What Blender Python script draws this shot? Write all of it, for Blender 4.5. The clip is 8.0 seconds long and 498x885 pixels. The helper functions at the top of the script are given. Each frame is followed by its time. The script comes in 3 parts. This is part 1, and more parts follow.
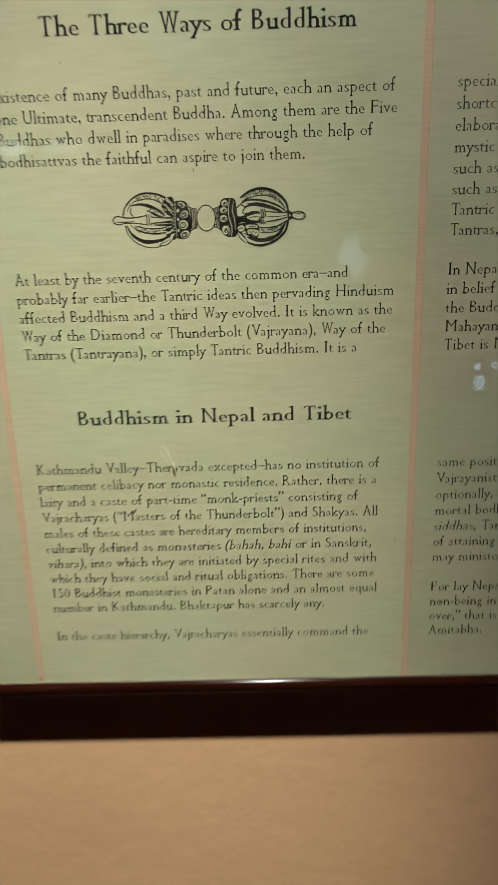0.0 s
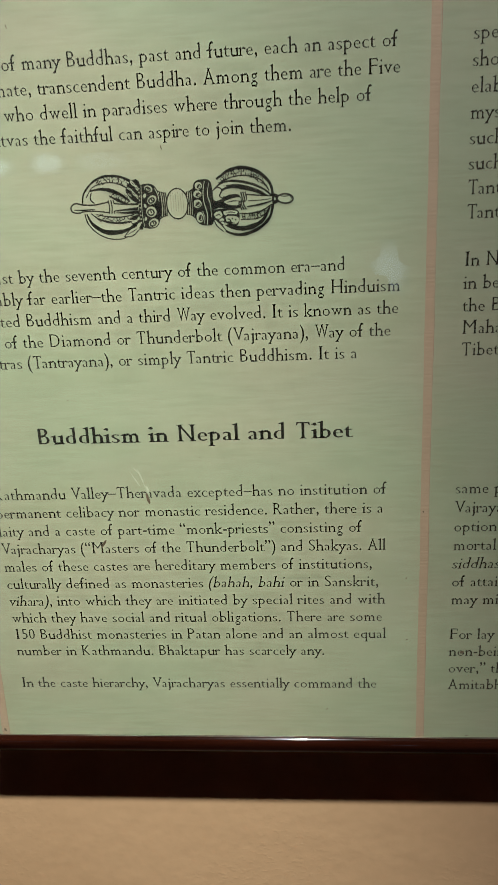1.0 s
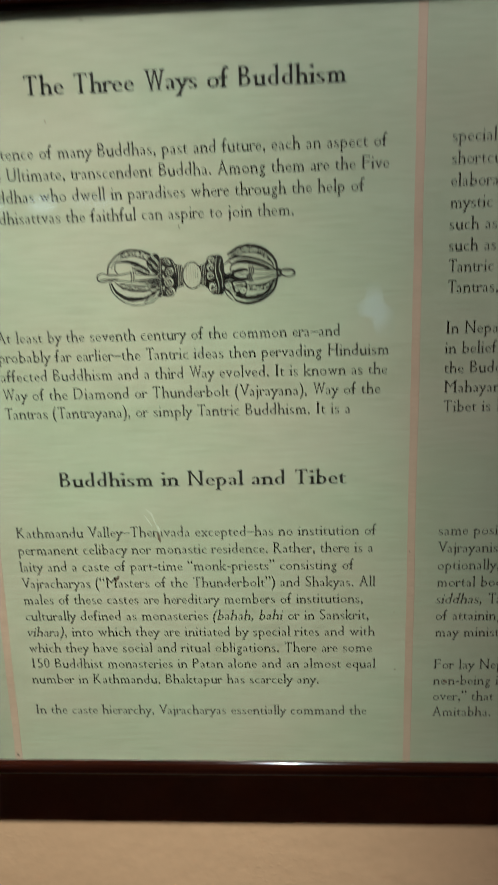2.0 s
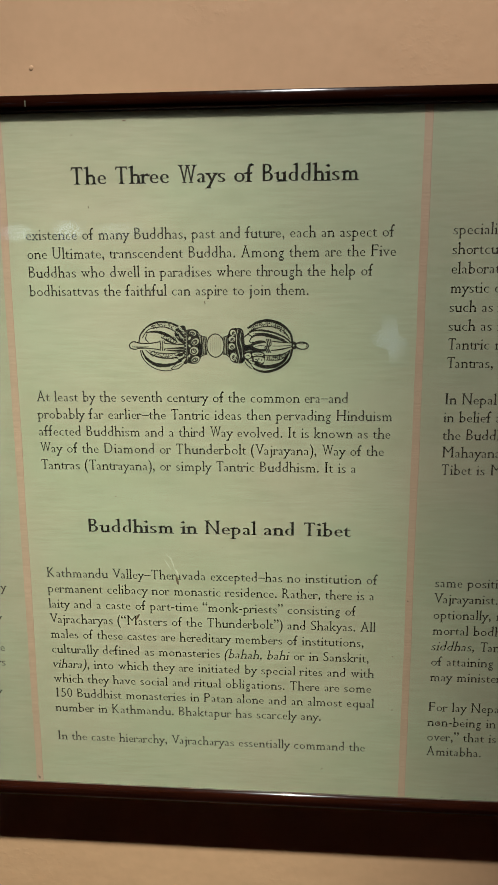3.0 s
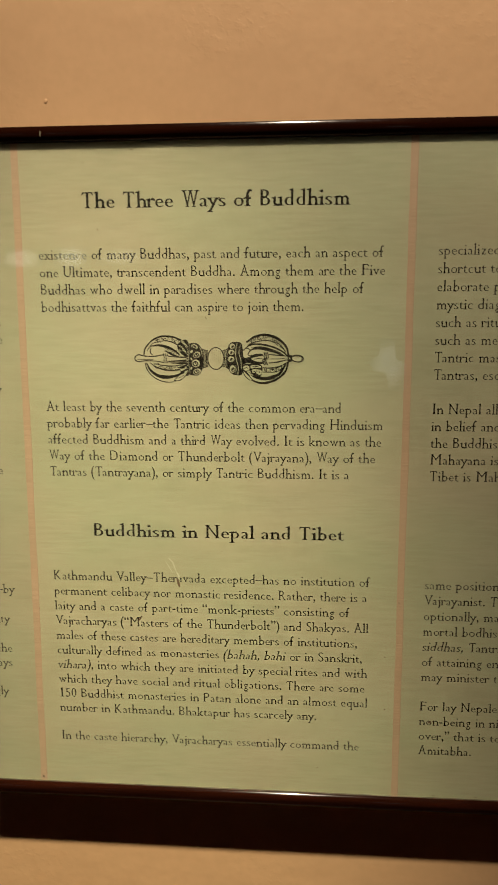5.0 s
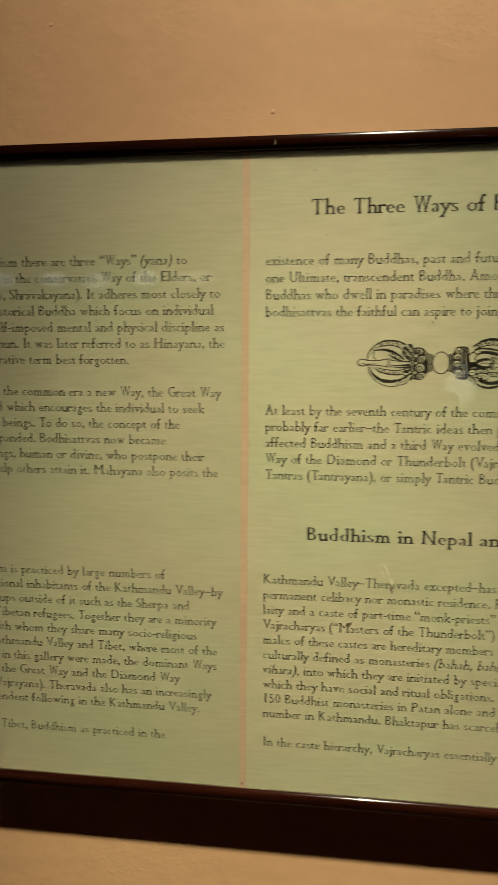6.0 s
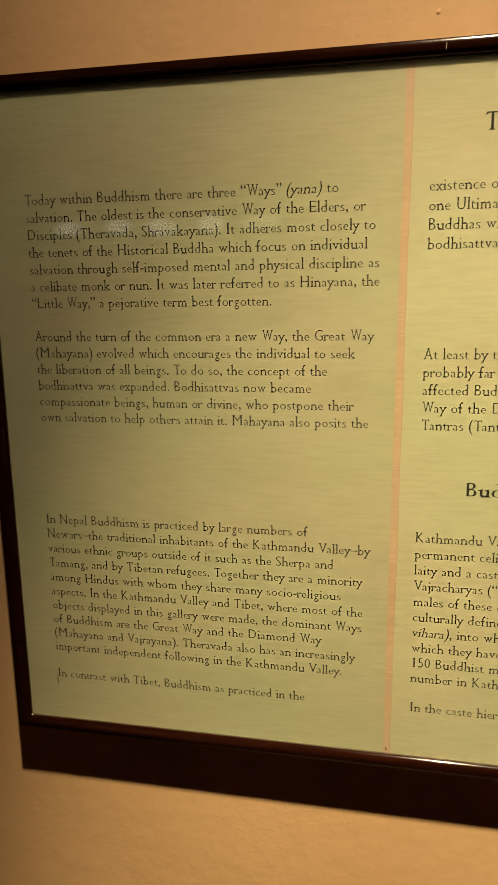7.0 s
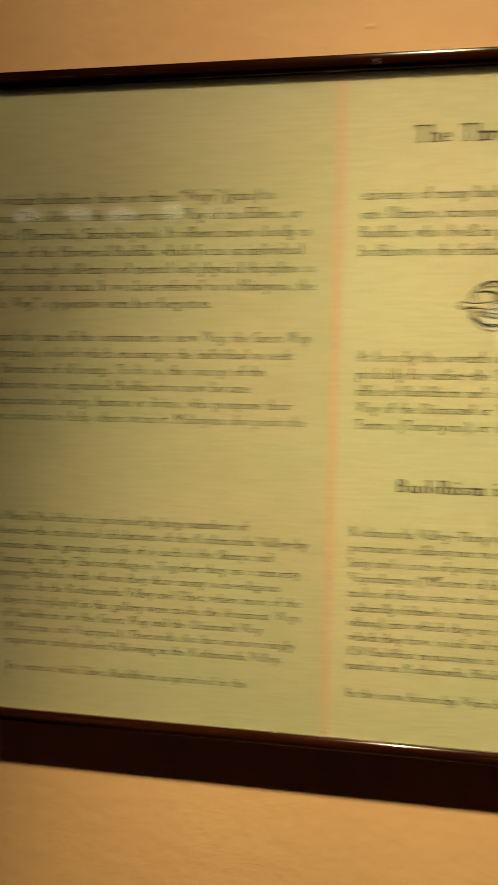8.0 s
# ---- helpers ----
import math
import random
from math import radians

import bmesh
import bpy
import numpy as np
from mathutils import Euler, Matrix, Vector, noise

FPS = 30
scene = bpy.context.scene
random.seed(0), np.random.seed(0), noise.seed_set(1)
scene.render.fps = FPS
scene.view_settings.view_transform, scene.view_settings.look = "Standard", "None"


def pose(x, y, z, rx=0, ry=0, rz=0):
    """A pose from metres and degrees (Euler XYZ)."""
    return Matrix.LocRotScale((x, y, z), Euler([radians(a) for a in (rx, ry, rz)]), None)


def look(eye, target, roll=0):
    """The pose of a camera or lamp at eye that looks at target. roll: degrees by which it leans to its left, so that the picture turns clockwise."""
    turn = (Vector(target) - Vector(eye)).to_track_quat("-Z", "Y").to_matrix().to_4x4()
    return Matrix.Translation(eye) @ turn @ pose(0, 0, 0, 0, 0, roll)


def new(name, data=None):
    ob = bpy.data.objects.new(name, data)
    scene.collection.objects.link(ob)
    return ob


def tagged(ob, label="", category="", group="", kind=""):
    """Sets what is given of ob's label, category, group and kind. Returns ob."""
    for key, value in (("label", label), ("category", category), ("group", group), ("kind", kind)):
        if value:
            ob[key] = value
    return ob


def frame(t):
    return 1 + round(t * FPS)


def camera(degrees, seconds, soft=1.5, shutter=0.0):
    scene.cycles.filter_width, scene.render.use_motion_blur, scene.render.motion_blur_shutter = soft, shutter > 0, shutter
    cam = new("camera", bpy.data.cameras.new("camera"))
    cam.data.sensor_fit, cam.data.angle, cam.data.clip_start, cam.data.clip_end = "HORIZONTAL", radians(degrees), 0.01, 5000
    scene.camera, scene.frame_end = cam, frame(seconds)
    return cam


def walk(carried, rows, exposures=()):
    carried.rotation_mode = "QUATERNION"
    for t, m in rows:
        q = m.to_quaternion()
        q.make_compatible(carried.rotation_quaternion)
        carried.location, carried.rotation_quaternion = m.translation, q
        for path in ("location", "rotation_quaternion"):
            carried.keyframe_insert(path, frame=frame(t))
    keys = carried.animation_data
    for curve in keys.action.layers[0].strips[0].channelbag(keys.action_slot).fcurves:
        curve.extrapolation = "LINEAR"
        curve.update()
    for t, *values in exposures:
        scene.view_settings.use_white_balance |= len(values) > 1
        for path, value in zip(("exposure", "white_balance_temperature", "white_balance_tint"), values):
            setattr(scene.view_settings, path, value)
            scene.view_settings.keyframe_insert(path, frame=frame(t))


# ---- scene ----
cam = camera(38.7, 8.0, soft=1.6, shutter=0.45)
PATH = [
    (0, (0.038, -0.581, 1.558), (0.007, 1.327, 0.959), -1.7),
    (0.2, (0.057, -0.532, 1.554), (0.012, 1.38, 0.969), -0.7),
    (0.5, (0.079, -0.49, 1.547), (-0.028, 1.428, 0.99), -1.8),
    (0.8, (0.077, -0.49, 1.536), (-0.068, 1.422, 0.969), -1.8),
    (1, (0.08, -0.497, 1.537), (-0.07, 1.417, 0.98), -2.6),
    (1.5, (0.073, -0.524, 1.547), (-0.056, 1.406, 1.04), -1.7),
    (1.8, (0.072, -0.538, 1.552), (-0.041, 1.401, 1.072), -1.5),
    (2, (0.069, -0.548, 1.561), (-0.036, 1.395, 1.095), -1.7),
    (2.2, (0.061, -0.563, 1.583), (-0.039, 1.388, 1.156), -1.1),
    (3.3, (0.077, -0.598, 1.603), (-0.074, 1.356, 1.206), -0.3),
    (3.5, (0.081, -0.602, 1.596), (-0.073, 1.357, 1.222), -0.4),
    (4, (0.093, -0.612, 1.594), (-0.064, 1.35, 1.237), -0.9),
    (4.2, (0.093, -0.607, 1.591), (-0.086, 1.349, 1.21), -0.3),
    (5.3, (0.048, -0.635, 1.594), (-0.089, 1.337, 1.288), -0.1),
    (5.5, (0.003, -0.636, 1.581), (-0.238, 1.329, 1.297), -0.5),
    (6, (-0.087, -0.648, 1.577), (-0.342, 1.317, 1.301), 0.0),
    (6.5, (-0.151, -0.642, 1.575), (-0.528, 1.302, 1.289), -0.7),
    (7, (-0.179, -0.613, 1.569), (-0.577, 1.303, 1.156), -0.9),
    (7.5, (-0.191, -0.62, 1.566), (-0.598, 1.297, 1.166), -0.8),
    (7.7, (-0.188, -0.629, 1.571), (-0.586, 1.293, 1.186), -1.0),
    (7.9, (-0.178, -0.633, 1.577), (-0.525, 1.294, 1.17), -1.0),
    (7.95, (-0.173, -0.63, 1.582), (-0.511, 1.2965, 1.136), -0.5),
    (8, (-0.153, -0.627, 1.583), (-0.456, 1.299, 1.133), -0.3),
]
SPOT_POWER = 312.0
EXPOSURES = [(0, 0.02, 5400, 8), (0.5, 0.0, 5200, 8), (0.8, 0.0, 5150, 4), (1.0, 0.0, 5000, 4), (1.5, 0.0, 4950, 6), (2.0, -0.02, 4850, 5), (3.5, -0.02, 5720, 8), (4.0, -0.04, 6350, 9), (4.2, -0.05, 6450, 10), (5.5, -0.1, 6950, 10), (6.0, -0.11, 6650, 6), (6.5, -0.02, 7100, 9), (7.0, 0.21, 8500, 9), (7.5, 0.23, 8800, 9), (8.0, 0.19, 9300, 6)]
WALL, PAPER, STRIPE, WOOD = (0.84, 0.53, 0.29), (0.277, 0.275, 0.184), (0.295, 0.2, 0.124), (0.019, 0.0045, 0.0021)
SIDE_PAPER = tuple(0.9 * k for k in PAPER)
# lit windows in the far wall: x, z, width, height
CASES = [(0.548, 1.352, 0.215, 0.29), (-2.01, 1.935, 0.19, 0.105), (-1.715, 1.936, 0.2, 0.11), (-1.455, 1.933, 0.22, 0.115), (-1.185, 1.937, 0.2, 0.125), (-0.9, 1.936, 0.27, 0.1),
         (1.262, 0.66, 0.062, 0.085), (1.247, 0.75, 0.035, 0.04), (1.345, 0.755, 0.035, 0.04)]
# x, z, width, height, tilt
SPECKS = [(-0.0375, 1.3505, 0.0022, 0.011, 12), (-0.008, 1.5955, 0.0008, 0.0035, 10), (-0.102, 1.672, 0.0006, 0.003, 15), (-0.113, 1.727, 0.0012, 0.0015, 0),
          (0.158, 1.229, 0.0014, 0.0014, 0), (0.168, 1.336, 0.0012, 0.0012, 0), (0.2005, 1.2175, 0.0035, 0.003, 0), (-0.5115, 1.181, 0.002, 0.013, 4),
          (-0.535, 1.66, 0.001, 0.0012, 0), (-0.178, 1.143, 0.0025, 0.004, 30), (0.095, 1.165, 0.0025, 0.001, 30), (-0.075, 1.3135, 0.0022, 0.008, -30), (-0.48, 1.366, 0.0015, 0.0006, 0),
          (-0.538, 1.262, 0.0009, 0.001, 0), (-0.07, 1.737, 0.004, 0.0009, 0), (-0.33, 1.742, 0.0008, 0.0008, 0), (0.1565, 1.282, 0.0012, 0.0014, 0), (0.004, 1.382, 0.0008, 0.0008, 0), (-0.09, 1.428, 0.002, 0.0005, 12),
          (-0.492, 1.716, 0.003, 0.0007, -5), (-0.46, 1.3725, 0.0028, 0.0008, 0), (-0.469, 1.3735, 0.0012, 0.0008, 0), (0.207, 1.1405, 0.003, 0.0012, 0), (0.247, 1.1405, 0.0024, 0.001, 0)]
SCUFFS = [(-0.041, 1.3665, 0.0014, 0.017, 18), (-0.046, 1.366, 0.001, 0.014, 30), (-0.037, 1.357, 0.0022, 0.009, 10), (-0.044, 1.372, 0.001, 0.01, 40)]
# x, z, radius of small drops in the wall paint
NUBS = [(-0.1525, 1.7855, 0.0018), (-0.36, 1.87, 0.0012)]
walk(cam, [(t, look(eye, target, roll)) for t, eye, target, roll in PATH], EXPOSURES)

# ---- light ----
world = bpy.data.worlds.new("dim_gallery")
scene.world = world
world.use_nodes = True
world.node_tree.nodes["Background"].inputs[0].default_value = (1.0, 0.8, 0.6, 1)
world.node_tree.nodes["Background"].inputs[1].default_value = 0.02


def spot(name, eye, target, power, cone, radius, colour, blend=1.0):
    data = bpy.data.lights.new(name, "SPOT")
    data.energy, data.spot_size, data.spot_blend, data.shadow_soft_size = power, radians(cone), blend, radius
    data.color = colour
    ob = new(name, data)
    ob.matrix_world = look(eye, target)
    return ob


# one ceiling spotlight above the panel, close to the wall: its beam and its wide spill
LAMP = (0.05, -0.915, 3.4)
spot("ceiling_spotlight", LAMP, (-0.188, 0.0, 0.772), SPOT_POWER, 23.66, 0.038, (1.0, 0.885, 0.62))
spot("ceiling_spotlight_spill", LAMP, (0.13, 0.0, 1.93), SPOT_POWER * 0.525, 52.5, 0.038, (1.0, 0.85, 0.68))


# ---- materials ----
def material(name, base, rough=0.6, metal=0.0):
    m = bpy.data.materials.new(name)
    m.use_nodes = True
    b = m.node_tree.nodes["Principled BSDF"]
    b.inputs["Base Color"].default_value = (*base, 1)
    b.inputs["Roughness"].default_value = rough
    b.inputs["Metallic"].default_value = metal
    return m, m.node_tree, b


def node(tree, kind, **inputs):
    n = tree.nodes.new(kind)
    for key, value in inputs.items():
        n.inputs[key.replace("_", " ")].default_value = value
    return n


def coords(tree, sx=1.0, sy=1.0, sz=1.0):
    """Object coordinates in metres, stretched."""
    t = tree.nodes.new("ShaderNodeTexCoord")
    m = node(tree, "ShaderNodeMapping", Scale=(sx, sy, sz))
    tree.links.new(t.outputs["Object"], m.inputs["Vector"])
    return m.outputs["Vector"]


def noise_node(tree, vector, scale, detail=3.0, rough=0.5):
    n = node(tree, "ShaderNodeTexNoise", Scale=scale, Detail=detail, Roughness=rough)
    tree.links.new(vector, n.inputs["Vector"])
    return n.outputs["Fac"]


def ramp(tree, fac, low, high, start=0.3, end=0.7):
    r = tree.nodes.new("ShaderNodeValToRGB")
    r.color_ramp.elements[0].position, r.color_ramp.elements[0].color = start, (*low, 1)
    r.color_ramp.elements[1].position, r.color_ramp.elements[1].color = end, (*high, 1)
    tree.links.new(fac, r.inputs["Fac"])
    return r.outputs["Color"]


def blend(tree, a, b, amount, mode="MULTIPLY"):
    m = tree.nodes.new("ShaderNodeMix")
    m.data_type, m.blend_type = "RGBA", mode
    m.inputs[0].default_value = amount
    tree.links.new(a, m.inputs[6])
    tree.links.new(b, m.inputs[7])
    return m.outputs[2]


def total(tree, a, b, wa, wb):
    ma = node(tree, "ShaderNodeMath")
    ma.operation = "MULTIPLY"
    ma.inputs[1].default_value = wa
    tree.links.new(a, ma.inputs[0])
    mb = node(tree, "ShaderNodeMath")
    mb.operation = "MULTIPLY_ADD"
    mb.inputs[1].default_value = wb
    tree.links.new(b, mb.inputs[0])
    tree.links.new(ma.outputs[0], mb.inputs[2])
    return mb.outputs[0]


def relief(tree, bsdf, height, distance, strength=1.0):
    b = node(tree, "ShaderNodeBump", Strength=strength, Distance=distance)
    tree.links.new(height, b.inputs["Height"])
    tree.links.new(b.outputs["Normal"], bsdf.inputs["Normal"])


def wall_paint():
    m, t, b = material("peach_wall_paint", WALL, 0.55)
    v = coords(t)
    big = ramp(t, noise_node(t, v, 3.0, 4), (0.88, 0.86, 0.84), (1, 1, 1), 0.3, 0.7)
    fine = ramp(t, noise_node(t, v, 120.0, 3), (0.97, 0.97, 0.965), (1, 1, 1), 0.35, 0.65)
    base = node(t, "ShaderNodeRGB")
    base.outputs[0].default_value = (*WALL, 1)
    t.links.new(blend(t, blend(t, base.outputs[0], big, 1), fine, 1), b.inputs["Base Color"])
    # a rolled finish: soft swells, and small crisp lumps that come in patches
    patch = ramp(t, noise_node(t, coords(t), 9.0, 2), (0, 0, 0), (1, 1, 1), 0.42, 0.62)
    grit = ramp(t, noise_node(t, coords(t, 1, 1, 1.3), 150.0, 3, 0.55), (0, 0, 0), (1, 1, 1), 0.52, 0.66)
    lumps = total(t, noise_node(t, v, 38.0, 2), blend(t, grit, patch, 1), 0.9, 0.1)
    relief(t, b, lumps, 0.0016, 0.42)
    b.inputs["Specular IOR Level"].default_value = 0.3
    return m


def paper(name, tone):
    """Cream laid paper with uneven horizontal fibres and faint stains."""
    m, t, b = material(name, tone, 0.6)
    fibres = noise_node(t, coords(t, 30, 1, 330), 1.0, 5, 0.6)
    threads = noise_node(t, coords(t, 60, 1, 1100), 1.0, 3, 0.6)
    cloud = noise_node(t, coords(t, 5, 1, 14), 1.0, 4, 0.55)
    warm = noise_node(t, coords(t, 3, 1, 5), 1.7, 3)
    base = node(t, "ShaderNodeRGB")
    base.outputs[0].default_value = (*tone, 1)
    c = blend(t, base.outputs[0], ramp(t, fibres, (0.915, 0.915, 0.89), (1, 1, 1), 0.32, 0.6), 1)
    c = blend(t, c, ramp(t, threads, (0.94, 0.94, 0.93), (1, 1, 1), 0.3, 0.7), 1)
    c = blend(t, c, ramp(t, cloud, (0.93, 0.94, 0.91), (1, 1, 1), 0.32, 0.62), 1)
    c = blend(t, c, ramp(t, warm, (0.95, 1.0, 0.95), (1, 0.96, 0.94), 0.38, 0.62), 1)
    t.links.new(c, b.inputs["Base Color"])
    relief(t, b, total(t, fibres, threads, 0.7, 0.3), 0.0004, 0.3)
    b.inputs["Specular IOR Level"].default_value = 0.2
    return m


def stripe_paint():
    m, t, b = material("salmon_stripe", STRIPE, 0.65)
    ribs = noise_node(t, coords(t, 30, 1, 700), 1.0, 3, 0.6)
    wear = noise_node(t, coords(t, 60, 1, 40), 1.0, 4, 0.6)
    base = node(t, "ShaderNodeRGB")
    base.outputs[0].default_value = (*STRIPE, 1)
    c = blend(t, base.outputs[0], ramp(t, ribs, (0.84, 0.83, 0.8), (1, 1, 1), 0.35, 0.65), 1)
    c = blend(t, c, ramp(t, wear, (0.9, 0.92, 0.9), (1, 1, 1), 0.3, 0.6), 1)
    t.links.new(c, b.inputs["Base Color"])
    relief(t, b, ribs, 0.0004, 0.6)
    return m


def ink_paint():
    m, t, b = material("black_ink", (0.012, 0.012, 0.009), 0.6)
    fade = noise_node(t, coords(t), 55.0, 4, 0.6)
    t.links.new(ramp(t, fade, (0.003, 0.003, 0.002), (0.017, 0.016, 0.01), 0.35, 0.75), b.inputs["Base Color"])
    b.inputs["Specular IOR Level"].default_value = 0.1
    return m


def dark_wood():
    """Dark red-brown stained and lacquered wood."""
    m, t, b = material("dark_mahogany", WOOD, 0.22)
    grain = noise_node(t, coords(t, 9, 160, 160), 1.0, 5, 0.6)
    fine = noise_node(t, coords(t, 300, 300, 300), 1.0, 3)
    c = ramp(t, grain, tuple(k * 0.45 for k in WOOD), tuple(k * 1.35 for k in WOOD), 0.3, 0.72)
    t.links.new(c, b.inputs["Base Color"])
    t.links.new(ramp(t, fine, (0.1, 0.1, 0.1), (0.15, 0.15, 0.15), 0.3, 0.7), b.inputs["Roughness"])
    relief(t, b, total(t, grain, fine, 0.8, 0.2), 0.00001, 0.3)
    b.inputs["Specular IOR Level"].default_value = 0.12
    b.inputs["Coat Weight"].default_value = 0.75
    b.inputs["Coat Roughness"].default_value = 0.03
    return m


def glass_pane_material():
    m, t, b = material("clear_glazing", (1, 1, 1), 0.0)
    b.inputs["Transmission Weight"].default_value = 1.0
    b.inputs["IOR"].default_value = 1.4
    return m


def plain(name, base, rough, scale, spread=0.15):
    m, t, b = material(name, base, rough)
    low, high = tuple(k * (1 - spread) for k in base), tuple(min(1, k * (1 + spread)) for k in base)
    n = noise_node(t, coords(t), scale, 4, 0.6)
    t.links.new(ramp(t, n, low, high), b.inputs["Base Color"])
    relief(t, b, n, 0.001, 0.3)
    return m


def glowing(name, colour, strength, core=0.12):
    m, t, b = material(name, tuple(0.1 * k for k in colour), 0.6)
    b.inputs["Emission Color"].default_value = (*colour, 1)
    # emission brightest in the middle, fading to the rim, to blur its reflection
    g = t.nodes.new("ShaderNodeTexCoord")
    o = node(t, "ShaderNodeVectorMath")
    o.operation = "SUBTRACT"
    o.inputs[1].default_value = (0.5, 0.5, 0.5)
    t.links.new(g.outputs["Generated"], o.inputs[0])
    q = node(t, "ShaderNodeVectorMath")
    q.operation = "MULTIPLY"
    q.inputs[1].default_value = (1, 0, 1)
    t.links.new(o.outputs[0], q.inputs[0])
    d = node(t, "ShaderNodeVectorMath")
    d.operation = "LENGTH"
    t.links.new(q.outputs[0], d.inputs[0])
    f = node(t, "ShaderNodeMapRange")
    f.interpolation_type = "SMOOTHSTEP"
    for i, v in enumerate((core, core + 0.35, strength, 0.0)):
        f.inputs[i + 1].default_value = v
    t.links.new(d.outputs["Value"], f.inputs[0])
    t.links.new(f.outputs[0], b.inputs["Emission Strength"])
    return m


WALL_MAT, PAPER_MAT, STRIPE_MAT, INK = wall_paint(), paper("cream_laid_paper", PAPER), stripe_paint(), ink_paint()
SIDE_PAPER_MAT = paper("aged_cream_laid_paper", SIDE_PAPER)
WOOD_MAT, GLASS = dark_wood(), glass_pane_material()
DIRT = plain("brown_dirt", (0.09, 0.06, 0.03), 0.9, 300.0)
SCUFF = plain("pale_scuff", (0.31, 0.305, 0.205), 0.8, 300.0)
SEAM = plain("seam_line", (0.22, 0.13, 0.085), 0.8, 300.0)
ROOM_MAT = plain("dim_gallery_paint", (0.18, 0.09, 0.045), 0.8, 2.0)
FLOOR_MAT = plain("brown_floor", (0.18, 0.065, 0.028), 0.6, 6.0)
BOARD_MAT = plain("dark_board", (0.05, 0.035, 0.025), 0.7, 30.0)
CASE_LIGHT = glowing("lit_display_glass", (0.8, 0.9, 1.0), 1.1, 0.17)
SMALL_LIGHT = glowing("bright_display_glass", (0.62, 0.78, 1.0), 3.0, 0.35)
ROW_LIGHT = glowing("dim_display_glass", (0.8, 0.88, 1.0), 1.25, 0.18)
FAINT_LIGHT = glowing("faint_display_glass", (0.9, 0.9, 0.9), 0.55, 0.2)


# ---- mesh helpers ----
def box(bm, x0, x1, y0, y1, z0, z1):
    m = pose((x0 + x1) / 2, (y0 + y1) / 2, (z0 + z1) / 2) @ Matrix.Diagonal((x1 - x0, y1 - y0, z1 - z0, 1))
    return bmesh.ops.create_cube(bm, size=1.0, matrix=m)["verts"]


def part(name, bm, mat, parent=None, label="", smooth=False):
    me = bpy.data.meshes.new(name)
    bm.to_mesh(me)
    bm.free()
    me.materials.append(mat)
    if smooth:
        for p in me.polygons:
            p.use_smooth = True
    ob = new(name, me)
    ob.parent = parent
    if label:
        ob["label"] = label
    return ob


# ---- the room ----
WALL_Y = 0.0275
ROOM = (-2.6, 2.4, -3.3, 0.0, 3.5)     # x from, x to, y of the far wall, floor, ceiling


def slab(name, mat, label, category, *b):
    bm = bmesh.new()
    box(bm, *b)
    return tagged(part(name, bm, mat), label, category, kind="structure")


wall = slab("wall_north", WALL_MAT, "peach painted plaster wall with a slightly lumpy finish", "wall", ROOM[0] - 0.15, ROOM[1] + 0.15, WALL_Y, WALL_Y + 0.15, ROOM[3], ROOM[4])
slab("wall_south", ROOM_MAT, "dim brown gallery wall behind the viewer", "wall", ROOM[0] - 0.15, ROOM[1] + 0.15, ROOM[2] - 0.15, ROOM[2], ROOM[3], ROOM[4])
slab("wall_west", ROOM_MAT, "dim brown gallery side wall", "wall", ROOM[0] - 0.15, ROOM[0], ROOM[2], WALL_Y, ROOM[3], ROOM[4])
slab("wall_east", ROOM_MAT, "dim brown gallery side wall", "wall", ROOM[1], ROOM[1] + 0.15, ROOM[2], WALL_Y, ROOM[3], ROOM[4])
slab("floor", FLOOR_MAT, "dark gallery floor", "floor", ROOM[0] - 0.15, ROOM[1] + 0.15, ROOM[2] - 0.15, WALL_Y + 0.15, ROOM[3] - 0.1, ROOM[3])
slab("ceiling", ROOM_MAT, "dim plain gallery ceiling", "ceiling", ROOM[0] - 0.15, ROOM[1] + 0.15, ROOM[2] - 0.15, WALL_Y + 0.15, ROOM[4], ROOM[4] + 0.1)


# small lit display windows in the far wall, seen as faint reflections in the glazing
def display_window(x, z, w, h):
    bm = bmesh.new()
    if h > 0.2:
        # a tall case with a lower one stepping out on each side of it
        rim = [(-0.5, 0.06), (-0.22, 0.2), (-0.2, 0.5), (0.14, 0.48), (0.2, 0.12), (0.46, 0.0), (0.5, -0.46), (0.3, -0.5), (0.04, -0.47), (-0.05, -0.14), (-0.36, -0.1)]
    elif w > 0.1:
        r = random.Random(round(x * 100))
        rim = [(u + 0.08 * r.uniform(-1, 1), v + 0.08 * r.uniform(-1, 1)) for u, v in ((-0.5, -0.42), (0.0, -0.46), (0.48, -0.42), (0.46, 0.4), (0.1, 0.46), (-0.46, 0.42))]
    else:
        rim = [(-0.5, -0.5), (0.5, -0.48), (0.46, 0.5), (-0.48, 0.46)]
    front, back = ([bm.verts.new((x + w * u, y, z + h * v)) for u, v in rim] for y in (ROOM[2] + 0.02, ROOM[2]))
    bm.faces.new(front)
    n = len(rim)
    for k in range(n):
        bm.faces.new((front[k], back[k], back[(k + 1) % n], front[(k + 1) % n]))
    bmesh.ops.recalc_face_normals(bm, faces=bm.faces[:])
    glow = CASE_LIGHT if h > 0.2 else FAINT_LIGHT if w > 0.25 else ROW_LIGHT if w > 0.1 else SMALL_LIGHT
    return tagged(part("display_window", bm, glow), "small lit display window glowing bluish white in the far wall", "display window", group="lit display windows", kind="structure")


for x, z, w, h in CASES:
    display_window(x, z, w, h)

# ---- the framed panel ----
LEFT, RIGHT, LOW, TOP = -0.5435, 0.5375, 1.1385, 1.7438
panel = tagged(new("framed_text_panel"), "framed printed text panel in dark mahogany moulding on peach wall", "text panel")


